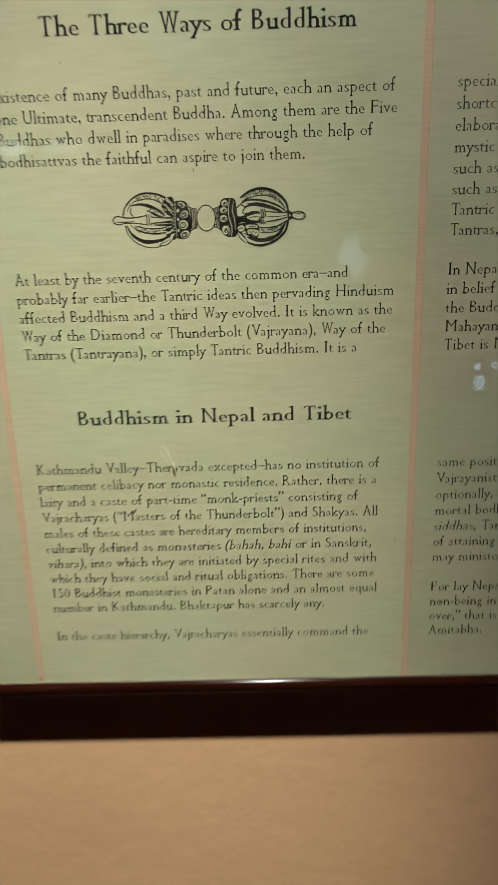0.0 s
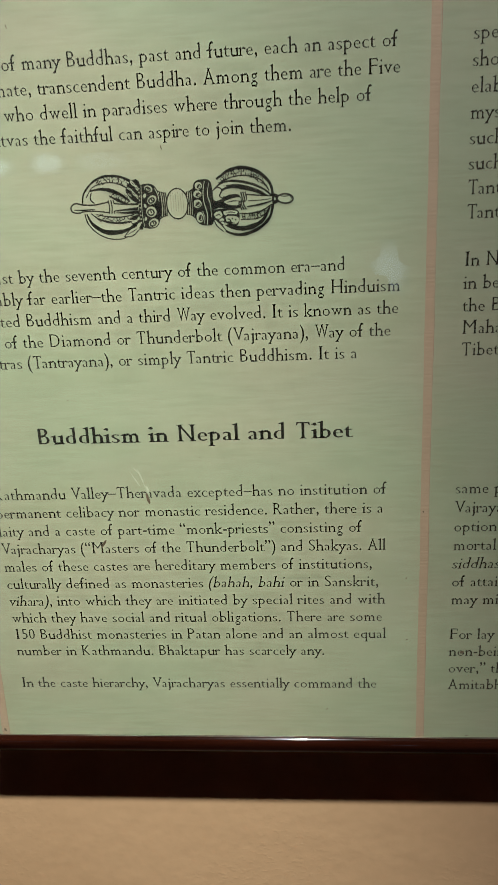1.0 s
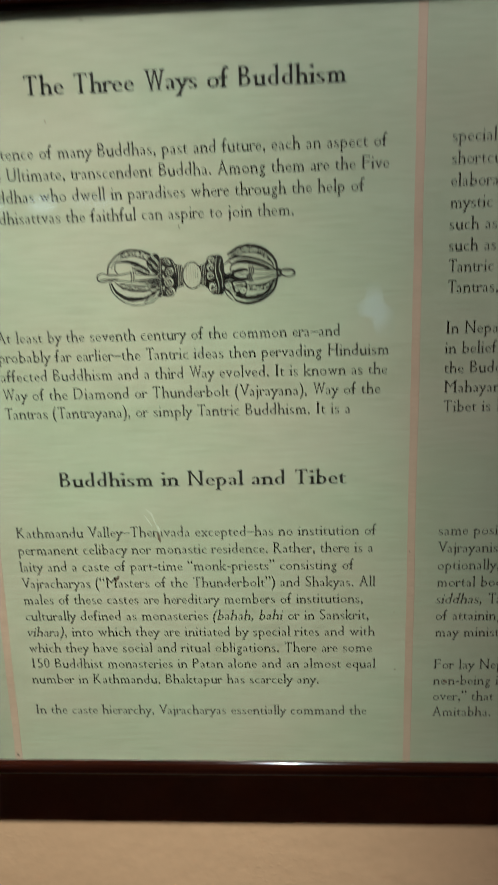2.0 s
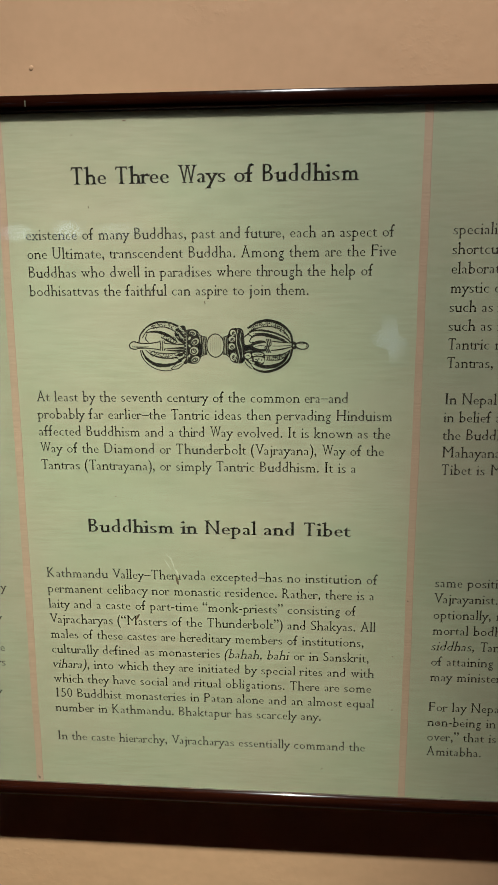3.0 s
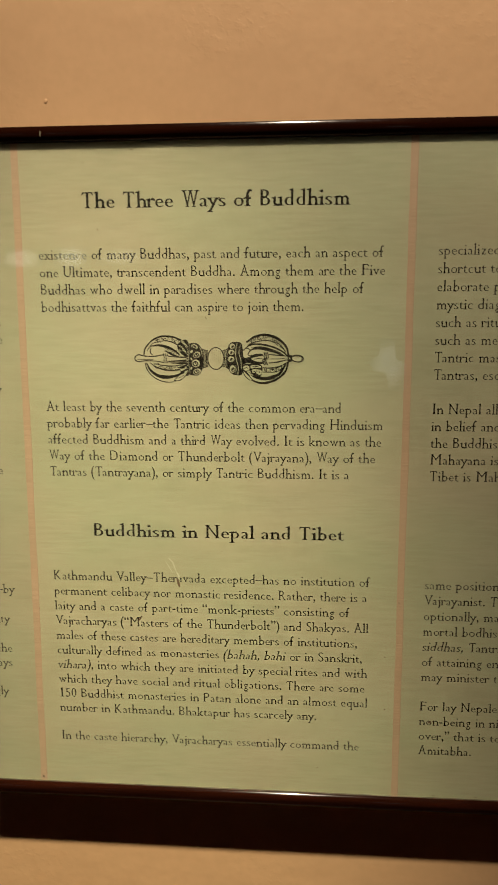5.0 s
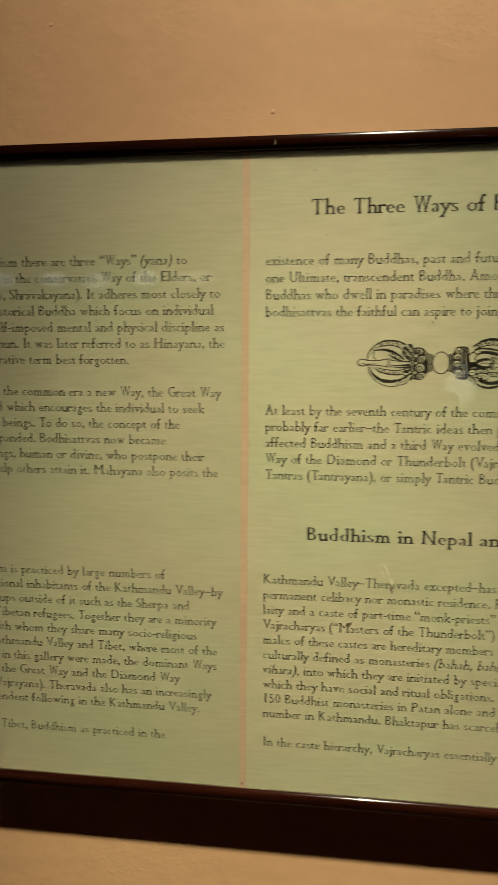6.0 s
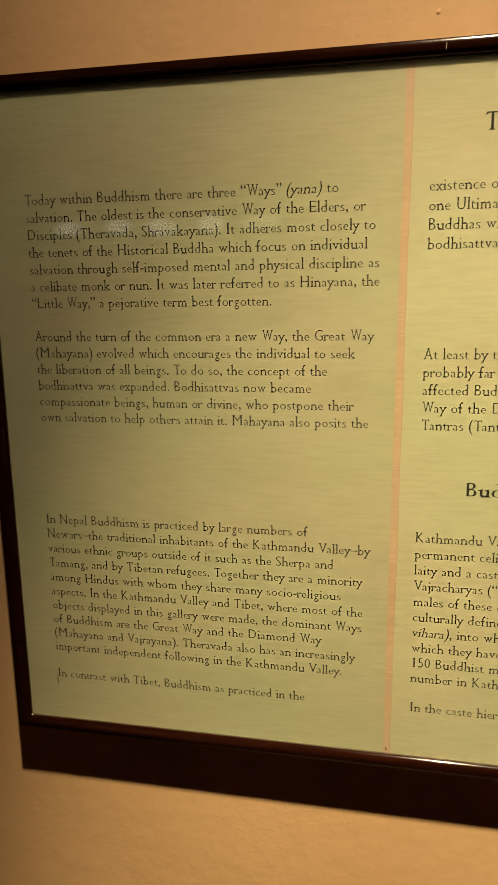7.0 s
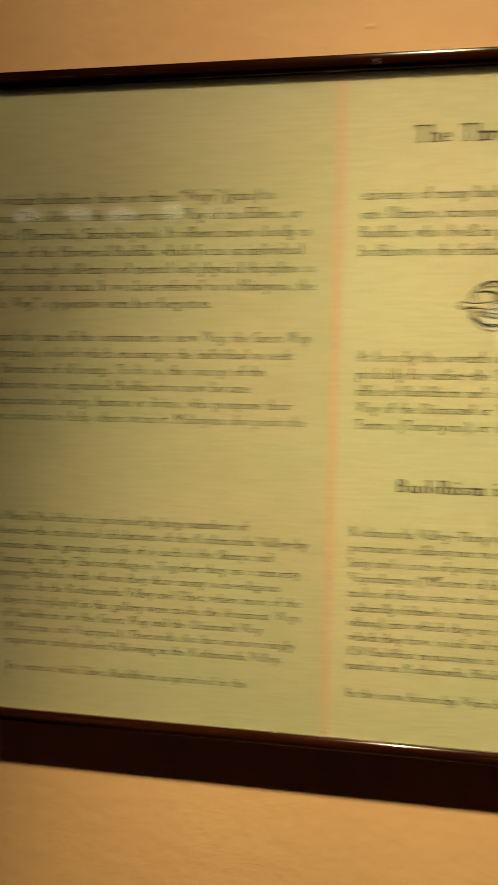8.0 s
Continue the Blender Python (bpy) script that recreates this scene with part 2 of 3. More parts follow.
def rail_profile():
    """(outward, towards the room): a rounded moulding that swells from the glazing, eases outward and drops to the wall."""
    pts = []
    w, d, last = 0.0, 0.0006, -75
    bends = ((0.0074, range(-70, 16, 5)), (0.016, (18, 20, 22, 24, 26, 28)))
    pts.append((w, d))
    for radius, angles in bends:
        for a in angles:
            w += radius * (math.sin(radians(a)) - math.sin(radians(last)))
            d += radius * (math.cos(radians(a)) - math.cos(radians(last)))
            last = a
            pts.append((w, d))
    return pts + [(w, -0.027), (0.0, -0.027)]


def rail(a, b, outward, label, wide=1.0, ends=1.0):
    """One mitred length of moulding from inner corner a to inner corner b (x, z)."""
    bm = bmesh.new()
    along = Vector((b[0] - a[0], b[1] - a[1])).normalized()
    out = Vector(outward)
    loops = []
    for corner, sign in ((a, -1), (b, 1)):
        loop = []
        for w, d in rail_profile():
            p = Vector(corner) + out * w * wide + along * (sign * (w * ends - 0.0001))
            loop.append(bm.verts.new((p.x, -d, p.y)))
        loops.append(loop)
    n = len(loops[0])
    for i in range(n):
        bm.faces.new((loops[0][i], loops[0][(i + 1) % n], loops[1][(i + 1) % n], loops[1][i]))
    bm.faces.new(loops[0])
    bm.faces.new(loops[1][::-1])
    bmesh.ops.recalc_face_normals(bm, faces=bm.faces[:])
    ob = part("frame_rail", bm, WOOD_MAT, panel, label, smooth=True)
    ob.data.set_sharp_from_angle(angle=radians(35))
    return ob


top_rail = rail((LEFT, TOP), (RIGHT, TOP), (0, 1), "glossy dark mahogany top rail", ends=1.17)
bottom_rail = rail((LEFT, LOW), (RIGHT, LOW), (0, -1), "glossy dark mahogany bottom rail", ends=1.17)
rail((LEFT, LOW), (LEFT, TOP), (-1, 0), "glossy dark mahogany side rail", wide=1.17)
rail((RIGHT, LOW), (RIGHT, TOP), (1, 0), "glossy dark mahogany side rail", wide=1.17)

bm = bmesh.new()
box(bm, LEFT - 0.003, RIGHT + 0.003, 0.004, 0.022, LOW - 0.003, TOP + 0.003)
part("backing_board", bm, BOARD_MAT, panel)

SEAM_1, SEAM_2 = -0.1755, 0.1691      # where the three sheets meet, under the stripes
bm = bmesh.new()
box(bm, SEAM_1, SEAM_2, 0.0, 0.0035, LOW, TOP)
sheet = part("printed_sheet", bm, PAPER_MAT, panel, "cream laid paper sheet printed with black text")
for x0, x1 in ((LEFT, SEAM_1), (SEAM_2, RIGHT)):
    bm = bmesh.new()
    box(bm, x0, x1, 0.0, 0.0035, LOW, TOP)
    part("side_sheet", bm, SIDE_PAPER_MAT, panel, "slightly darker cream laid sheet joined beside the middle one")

bm = bmesh.new()
box(bm, LEFT + 0.0002, RIGHT - 0.0002, -0.0019, -0.0008, LOW + 0.0002, TOP - 0.0002)
pane = part("glass_pane", bm, GLASS, panel, "clear glazing with faint reflections")
pane.visible_shadow = False


# salmon stripes between the columns
def stripe(x_low, x_top, width):
    bm = bmesh.new()
    steps = 160
    rows = []
    for i in range(steps + 1):
        k = i / steps
        z = LOW + (TOP - LOW) * k
        x = x_low + (x_top - x_low) * k + 0.0003 * noise.noise((x_low * 9, 0, z * 25))
        w = width * (1 + 0.09 * noise.noise((3, x_low, z * 40)) + 0.06 * noise.noise((5, x_low, z * 160)))
        rows.append([bm.verts.new((x - w / 2, y, z)) for y in (0.0001, -0.00005)] + [bm.verts.new((x + w / 2, y, z)) for y in (-0.00005, 0.0001)])
    for r, s in zip(rows, rows[1:]):
        for j in range(3):
            bm.faces.new((r[j], r[j + 1], s[j + 1], s[j]))
    bmesh.ops.recalc_face_normals(bm, faces=bm.faces[:])
    ob = part("stripe", bm, STRIPE_MAT, sheet, "faded salmon vertical stripe between text columns")
    # the thin dark seam along one side
    bm = bmesh.new()
    side = []
    for i in range(steps + 1):
        k = i / steps
        z = LOW + (TOP - LOW) * k
        x = x_low + (x_top - x_low) * k + width * 0.52 + 0.0004 * noise.noise((x_low * 9, 4, z * 18))
        w = 0.00045 * max(0.15, 0.6 + noise.noise((7, x_low, z * 14)))
        side.append((bm.verts.new((x - w / 2, -0.00008, z)), bm.verts.new((x + w / 2, -0.00008, z))))
    for r, s in zip(side, side[1:]):
        bm.faces.new((r[0], r[1], s[1], s[0]))
    part("seam", bm, SEAM, sheet, "thin dark seam line beside the stripe")
    return ob


stripe(-0.1778, -0.1732, 0.0063)
stripe(0.1697, 0.1679, 0.0062)

# ---- lettering: the built-in font, thinned across and given serifs ----
ADVANCE = {}
for letters, w in (("il", .235), ("j", .265), ("ft", .32), ("r", .345), ("s", .365), ("ac", .415), ("ey", .425), ("gvxz", .455), ("bdhknopqu", .505),
                   ("m", .775), ("w", .69), ("I", .34), ("SJ", .48), ("EFLPB", .565), ("RCYT", .63), ("AVKGU", .69), ("DHNOQ", .76), ("MW", .89),
                   (".,", .23), (" ", .29), ("()", .30), ("\u201c\u201d", .40), ("\u2013", .50), ("-", .31), ("0123456789", .48)):
    for c in letters:
        ADVANCE[c] = w


def outlines(chars):
    """Flat meshes of the built-in font's letters: {letter: (points, faces)}."""
    made, result = [], {}
    for c in chars:
        cu = bpy.data.curves.new("letter", "FONT")
        cu.body, cu.resolution_u = c, 4
        made.append((c, new("letter", cu)))
    bpy.context.view_layer.update()
    deps = bpy.context.evaluated_depsgraph_get()
    for c, ob in made:
        me = bpy.data.meshes.new_from_object(ob.evaluated_get(deps))
        result[c] = ([(v.co.x, v.co.y) for v in me.vertices], [tuple(p.vertices) for p in me.polygons])
        bpy.data.meshes.remove(me)
    for c, ob in made:
        cu = ob.data
        bpy.data.objects.remove(ob)
        bpy.data.curves.remove(cu)
    return result


def bookish(c, pts, faces, weight):
    """A letter with thick uprights, thin level strokes and small serifs, in units of the type size."""
    count = {}
    for f in faces:
        for a, b in zip(f, f[1:] + f[:1]):
            key = (min(a, b), max(a, b))
            count[key] = count.get(key, []) + [(a, b)]
    area = sum(pts[f[0]][0] * (pts[f[1]][1] - pts[f[2]][1]) + pts[f[1]][0] * (pts[f[2]][1] - pts[f[0]][1]) + pts[f[2]][0] * (pts[f[0]][1] - pts[f[1]][1]) for f in faces)
    turn = 1 if area > 0 else -1
    x0, x1 = min(p[0] for p in pts), max(p[0] for p in pts)
    middle, squeeze = (x0 + x1) / 2, 1.0
    if c not in PUNCTUATION + "il":
        squeeze = min(1.15, max(0.6, ADVANCE[c] * (0.80 if c in ROUND else 0.9 if c == "r" else 0.95 if c in "fty" else 0.75 - (0.05 if weight > 0.008 else 0)) / (x1 - x0)))
    pts = [((x - middle) * squeeze, y) for x, y in pts]
    normal = {}
    rim = [v[0] for v in count.values() if len(v) == 1]
    for a, b in rim:
        dx, dy = pts[b][0] - pts[a][0], pts[b][1] - pts[a][1]
        n = math.hypot(dx, dy) or 1
        for i in (a, b):
            q = normal.get(i, (0, 0))
            normal[i] = (q[0] + turn * dy / n, q[1] - turn * dx / n)
    out = []
    thin = 0.008 if c in "-\u2013" else -0.004 if c in PUNCTUATION else 0.0195
    for i, (x, y) in enumerate(pts):
        nx, ny = normal.get(i, (0, 0))
        x += max(-1, min(1, nx)) * weight
        y -= max(-1, min(1, ny)) * thin
        if c in SMALL:
            y = y * 0.95 if y < 0 else y * 0.81 if y < 0.45 else 0.3645 + (y - 0.45) * 1.4
        out.append((x, y))
    faces = list(faces)
    if c in ROUND + PUNCTUATION:
        return out, faces
    s = 0.062 + weight
    for a, b in rim:
        (xa, ya), (xb, yb) = out[a], out[b]
        wide, up = abs(xa - xb), -turn * (pts[b][0] - pts[a][0])
        if abs(ya - yb) > 0.012 or not 0.025 < wide < 0.16:
            continue
        l, r, y, k = min(xa, xb), max(xa, xb), (ya + yb) / 2, len(out)
        if up < 0 and y < 0.05 and c != "t":
            # foot
            out += [(l - s, y - 0.016), (r + s, y - 0.016), (r + s, y + 0.008), (r + 0.2 * s, y + 0.026), (r, y + 0.07), (l, y + 0.07), (l - 0.2 * s, y + 0.026), (l - s, y + 0.008)]
            faces.append(tuple(range(k, k + 8)))
        elif up > 0 and y > 0.3 and (c in CAPITALS or (c in "vwxyk" and y < 0.5)):
            # head
            out += [(r + s, y + 0.016), (l - s, y + 0.016), (l - s, y - 0.008), (l - 0.2 * s, y - 0.026), (l, y - 0.07), (r, y - 0.07), (r + 0.2 * s, y - 0.026), (r + s, y - 0.008)]
            faces.append(tuple(range(k, k + 8)))
        elif up > 0 and y > 0.3 and c != "t":
            # flag
            out += [(l - 1.25 * s, y - 0.028), (l - 1.2 * s, y - 0.05), (l, y - 0.06), (r, y - 0.05), (r, y + 0.035)]
            faces.append(tuple(range(k, k + 5)))
    if c in "TEFLZ":
        # drops at the ends of the arms
        top, low = max(p[1] for p in out), min(p[1] for p in out)
        l, r = min(p[0] for p in out), max(p[0] for p in out)
        for x, y, sx, sy in ((l, top, 1, -1), (r, top, -1, -1), (r, low, -1, 1)):
            if (c == "T" and y == low) or (c in "EF" and x == l) or (c == "F" and y == low) or (c == "L" and y == top):
                continue
            k = len(out)
            out += [(x, y), (x - 0.02 * sx, y + 0.13 * sy), (x + 0.015 * sx, y + 0.12 * sy), (x + 0.075 * sx, y + 0.02 * sy)]
            faces.append((k, k + 1, k + 2, k + 3))
    return out, faces


PUNCTUATION = ".,()-\u2013\u201c\u201d"
ROUND = "ocesaOCQSG0"
NUDGE = {"d": -0.024, "j": -0.03, "r": 0.004, "b": 0.01}      # optical shifts to one side
SMALL = "abcdefghijklmnopqrstuvwxyz"
CAPITALS = SMALL.upper()
LINES = []          # (x, baseline, right end or None, type size, weight, text); italics between underscores


def column(x, z, lines):
    for i, (end, words) in enumerate(lines):
        if words:
            LINES.append((x, z - PITCH * i, end, BODY, -0.0025, words))


PITCH, BODY = 0.01508, 0.0138
COL = (-0.5085, -0.1562, 0.1905)
UPPER, LOWER = 1.6485, 1.3508
LINES.append((-0.1165, 1.6895, 0.1165, 0.0202, 0.0125, "The Three Ways of Buddhism"))
LINES.append((-0.1175, 1.3945, 0.1165, 0.0188, 0.0135, "Buddhism in Nepal and Tibet"))
column(COL[0], UPPER, [
    (-0.2275, "Today within Buddhism there are three \u201cWays\u201d _(yana)_ to"),
    (-0.2055, "salvation. The oldest is the conservative Way of the Elders, or"),
    (-0.1970, "Disciples (Theravada, Shravakayana). It adheres most closely to"),
    (-0.2035, "the tenets of the Historical Buddha which focus on individual"),
    (-0.1935, "salvation through self-imposed mental and physical discipline as"),
    (-0.1930, "a celibate monk or nun. It was later referred to as Hinayana, the"),
    (-0.2840, "\u201cLittle Way,\u201d a pejorative term best forgotten."),
    (0, ""),
    (-0.1970, "Around the turn of the common era a new Way, the Great Way"),
    (-0.2125, "(Mahayana) evolved which encourages the individual to seek"),
    (-0.2360, "the liberation of all beings. To do so, the concept of the"),
    (-0.2500, "bodhisattva was expanded. Bodhisattvas now became"),
    (-0.2130, "compassionate beings, human or divine, who postpone their"),
    (-0.2000, "own salvation to help others attain it. Mahayana also posits the")])
column(COL[0] - 0.003, LOWER, [
    (-0.2530, "In Nepal Buddhism is practiced by large numbers of"),
    (-0.1965, "Newars\u2013the traditional inhabitants of the Kathmandu Valley\u2013by"),
    (-0.2290, "various ethnic groups outside of it such as the Sherpa and"),
    (-0.2030, "Tamang, and by Tibetan refugees. Together they are a minority"),
    (-0.2220, "among Hindus with whom they share many socio-religious"),
    (-0.2020, "aspects. In the Kathmandu Valley and Tibet, where most of the"),
    (-0.2025, "objects displayed in this gallery were made, the dominant Ways"),
    (-0.2400, "of Buddhism are the Great Way and the Diamond Way"),
    (-0.2085, "(Mahayana and Vajrayana). Theravada also has an increasingly"),
    (-0.2200, "important independent following in the Kathmandu Valley."),
    (0, ""),
    (-0.2555, "In contrast with Tibet, Buddhism as practiced in the")])
column(COL[1], UPPER - 0.002, [
    (0.1450, "existence of many Buddhas, past and future, each an aspect of"),
    (0.1470, "one Ultimate, transcendent Buddha. Among them are the Five"),
    (0.1290, "Buddhas who dwell in paradises where through the help of"),
    (0.0780, "bodhisattvas the faithful can aspire to join them."),
    (0, "")])
column(COL[1], UPPER - 0.0005 - 9 * PITCH, [
    (0.1120, "At least by the seventh century of the common era\u2013and"),
    (0.1490, "probably far earlier\u2013the Tantric ideas then pervading Hinduism"),
    (0.1480, "affected Buddhism and a third Way evolved. It is known as the"),
    (0.1430, "Way of the Diamond or Thunderbolt (Vajrayana), Way of the"),
    (0.1200, "Tantras (Tantrayana), or simply Tantric Buddhism. It is a")])
column(COL[1] - 0.0015, LOWER, [
    (0.1410, "Kathmandu Valley\u2013Theravada excepted\u2013has no institution of"),
    (0.1390, "permanent celibacy nor monastic residence. Rather, there is a"),
    (0.1230, "laity and a caste of part-time \u201cmonk-priests\u201d consisting of"),
    (0.1410, "Vajracharyas (\u201cMasters of the Thunderbolt\u201d) and Shakyas. All"),
    (0.1310, "males of these castes are hereditary members of institutions,"),
    (0.1360, "culturally defined as monasteries _(bahah, bahi_ or in Sanskrit,"),
    (0.1410, "_vihara)_, into which they are initiated by special rites and with"),
    (0.1390, "which they have social and ritual obligations. There are some"),
    (0.1420, "150 Buddhist monasteries in Patan alone and an almost equal"),
    (0.0940, "number in Kathmandu. Bhaktapur has scarcely any."),
    (0, ""),
    (0.1350, "In the caste hierarchy, Vajracharyas essentially command the")])
column(COL[2], UPPER - 0.001, [(None, w) for w in (
    "specialized, c", "shortcut to r", "elaborate psy", "mystic diagra", "such as ritual", "such as meat", "Tantric maste", "Tantras, esote", "",
    "In Nepal all t", "in belief and p", "the Buddhism", "Mahayana is p", "Tibet is Maha")])
column(COL[2], LOWER - 0.001, [(None, w) for w in (
    "same position a", "Vajrayanist. Th", "optionally, may", "mortal bodhisat", "_siddhas,_ Tantric", "of attaining enli", "may minister to", "",
    "For lay Nepalese", "non-being in nir", "over,\u201d that is to", "Amitabha.")])

GLYPHS = outlines(sorted(set("".join(words for *_, words in LINES)) - {" ", "_"}))
STYLED = {}


def styled(c, weight):
    if (c, weight) not in STYLED:
        STYLED[c, weight] = bookish(c, *GLYPHS[c], weight)
    return STYLED[c, weight]


def closer(a, c):
    """How much nearer c stands to a than the plain widths say."""
    if a in "WVTY" and c in "aeouyrs":
        return 0.085
    return 0.03 if a == "r" and c in "aeo" else 0.0


def line_width(words):
    letters = words.replace("_", "")
    return sum(ADVANCE[c] for c in letters) - sum(closer(a, c) for a, c in zip(letters, letters[1:]))


def set_line(x, z, end, size, weight, words):
    """One printed line as flat ink just above the paper; returns where it ends."""
    advance = line_width(words)
    stretch = (end - x) / (advance * size) if end is not None else 1.04 * STRETCH
    verts, faces, pen, slant, before = [], [], 0.0, 0.0, " "
    for c in words:
        if c == "_":
            slant = 0.24 - slant
            continue
        pen -= closer(before, c)
        before = c
        if c != " ":
            pts, fs = styled(c, weight)
            base = len(verts)
            for px, py in pts:
                u = (pen + ADVANCE[c] / 2 + NUDGE.get(c, 0) + px + slant * (py - 0.2)) * stretch
                verts.append((x + u * size, -0.0001, z + py * size))
            faces += [tuple(base + i for i in f) for f in fs]
        pen += ADVANCE[c]
    me = bpy.data.meshes.new("text_line")
    me.from_pydata(verts, [], faces)
    me.materials.append(INK)
    ob = new("text_line", me)
    ob.parent = sheet
    return x + pen * stretch * size


fitted = [(e - x) / (s * line_width(w)) for x, z, e, s, k, w in LINES if e is not None and s == BODY]
STRETCH = sum(fitted) / len(fitted) / 1.04
ends = [(z, set_line(x, z, e, s, k, w), x) for x, z, e, s, k, w in LINES]

# the rest of the third column, out of reading: plain bars of the words' size
rng = random.Random(4)
for z, x_end, x in ends:
    if x > 0.18 and not abs(z - (LOWER - 0.001 - 11 * PITCH)) < 0.002:
        pen, stop = x_end + 0.004, 0.47 + 0.03 * rng.random()
        while pen < stop:
            w = rng.uniform(0.012, 0.034)
            bm = bmesh.new()
            box(bm, pen, min(pen + w, stop + 0.01), -0.0001, 0.0004, z, z + 0.0062)
            part("word_bar", bm, INK, sheet)
            pen += w + 0.004


# ---- the printed vajra drawing: black ink with the paper left bare between the strokes ----
UNIT = 0.0001608
ART = {"ink": bmesh.new(), "bare": bmesh.new()}
LAYER = [0]
rough_hand = random.Random(11)


def laid(x, y):
    """Drawing units, y down, origin at the middle of the knob; later strokes lie over earlier ones."""
    return (0.0003 + x * UNIT, -0.00006 - 0.0000007 * LAYER[0], 1.5602 - y * UNIT)


def curve(points, closed=False, steps=6):
    """A smooth line through the points."""
    p = [Vector(q) for q in points]
    n = len(p)
    out = []
    for i in range(n if closed else n - 1):
        a, b, c, d = (p[(i + k) % n] if closed else p[max(0, min(n - 1, i + k))] for k in (-1, 0, 1, 2))
        for j in range(steps):
            t = j / steps
            out.append(0.5 * ((2 * b) + (c - a) * t + (2 * a - 5 * b + 4 * c - d) * t * t + (3 * b - a - 3 * c + d) * t ** 3))
    return out if closed else out + [p[-1]]


def fill(tone, *points):
    LAYER[0] += 1
    ART[tone].faces.new([ART[tone].verts.new(laid(*q)) for q in curve(points, True)])


def line(w0, w_mid, w1, *points, tone="ink"):
    """A pen stroke whose width runs w0, w_mid, w1."""
    LAYER[0] += 1
    pts = curve(points)
    n, bm, rows = len(pts) - 1, ART[tone], []
    for i, p in enumerate(pts):
        d = pts[min(n, i + 1)] - pts[max(0, i - 1)]
        s = Vector((-d.y, d.x)).normalized()
        k = i / n
        w = w0 + (w_mid - w0) * 2 * k if k < 0.5 else w_mid + (w1 - w_mid) * (2 * k - 1)
        w *= (1.22 if tone == "ink" else 0.9) * (1 + 0.12 * rough_hand.uniform(-1, 1))
        rows.append([bm.verts.new(laid(*(p + s * w * e))) for e in (-0.5, 0.5)])
    for a, b in zip(rows, rows[1:]):
        bm.faces.new((a[0], a[1], b[1], b[0]))


def oval(tone, cx, cy, rx, ry, turn=0.0, w=0.0):
    """A filled oval, or its outline where a width is given."""
    c, s = math.cos(radians(turn)), math.sin(radians(turn))
    pts = []
    for k in range(10):
        a = 2 * math.pi * k / 10
        u, v = rx * math.cos(a), ry * math.sin(a)
        pts.append((cx + u * c - v * s, cy + u * s + v * c))
    if w:
        line(w, w, w, *pts, pts[0], tone=tone)
    else:
        fill(tone, *pts)


def scales(a, b, bend, half, count, size):
    """A band of small curled scales from a to b."""
    a, b = Vector(a), Vector(b)
    d = b - a
    s = Vector((d.y, -d.x)).normalized()
    for i in range(count):
        k = (i + 0.5) / count
        m = a + d * k + s * bend * math.sin(math.pi * k)
        for e in (-0.5, 0.5):
            q = m + s * half * e + Vector((rough_hand.uniform(-2, 2), rough_hand.uniform(-2, 2)))
            ang = rough_hand.uniform(0, 360)
            line(1.5, 3.4, 1.5, *[(q.x + size * math.cos(radians(ang + t)), q.y + size * math.sin(radians(ang + t))) for t in (0, 70, 140, 210)])


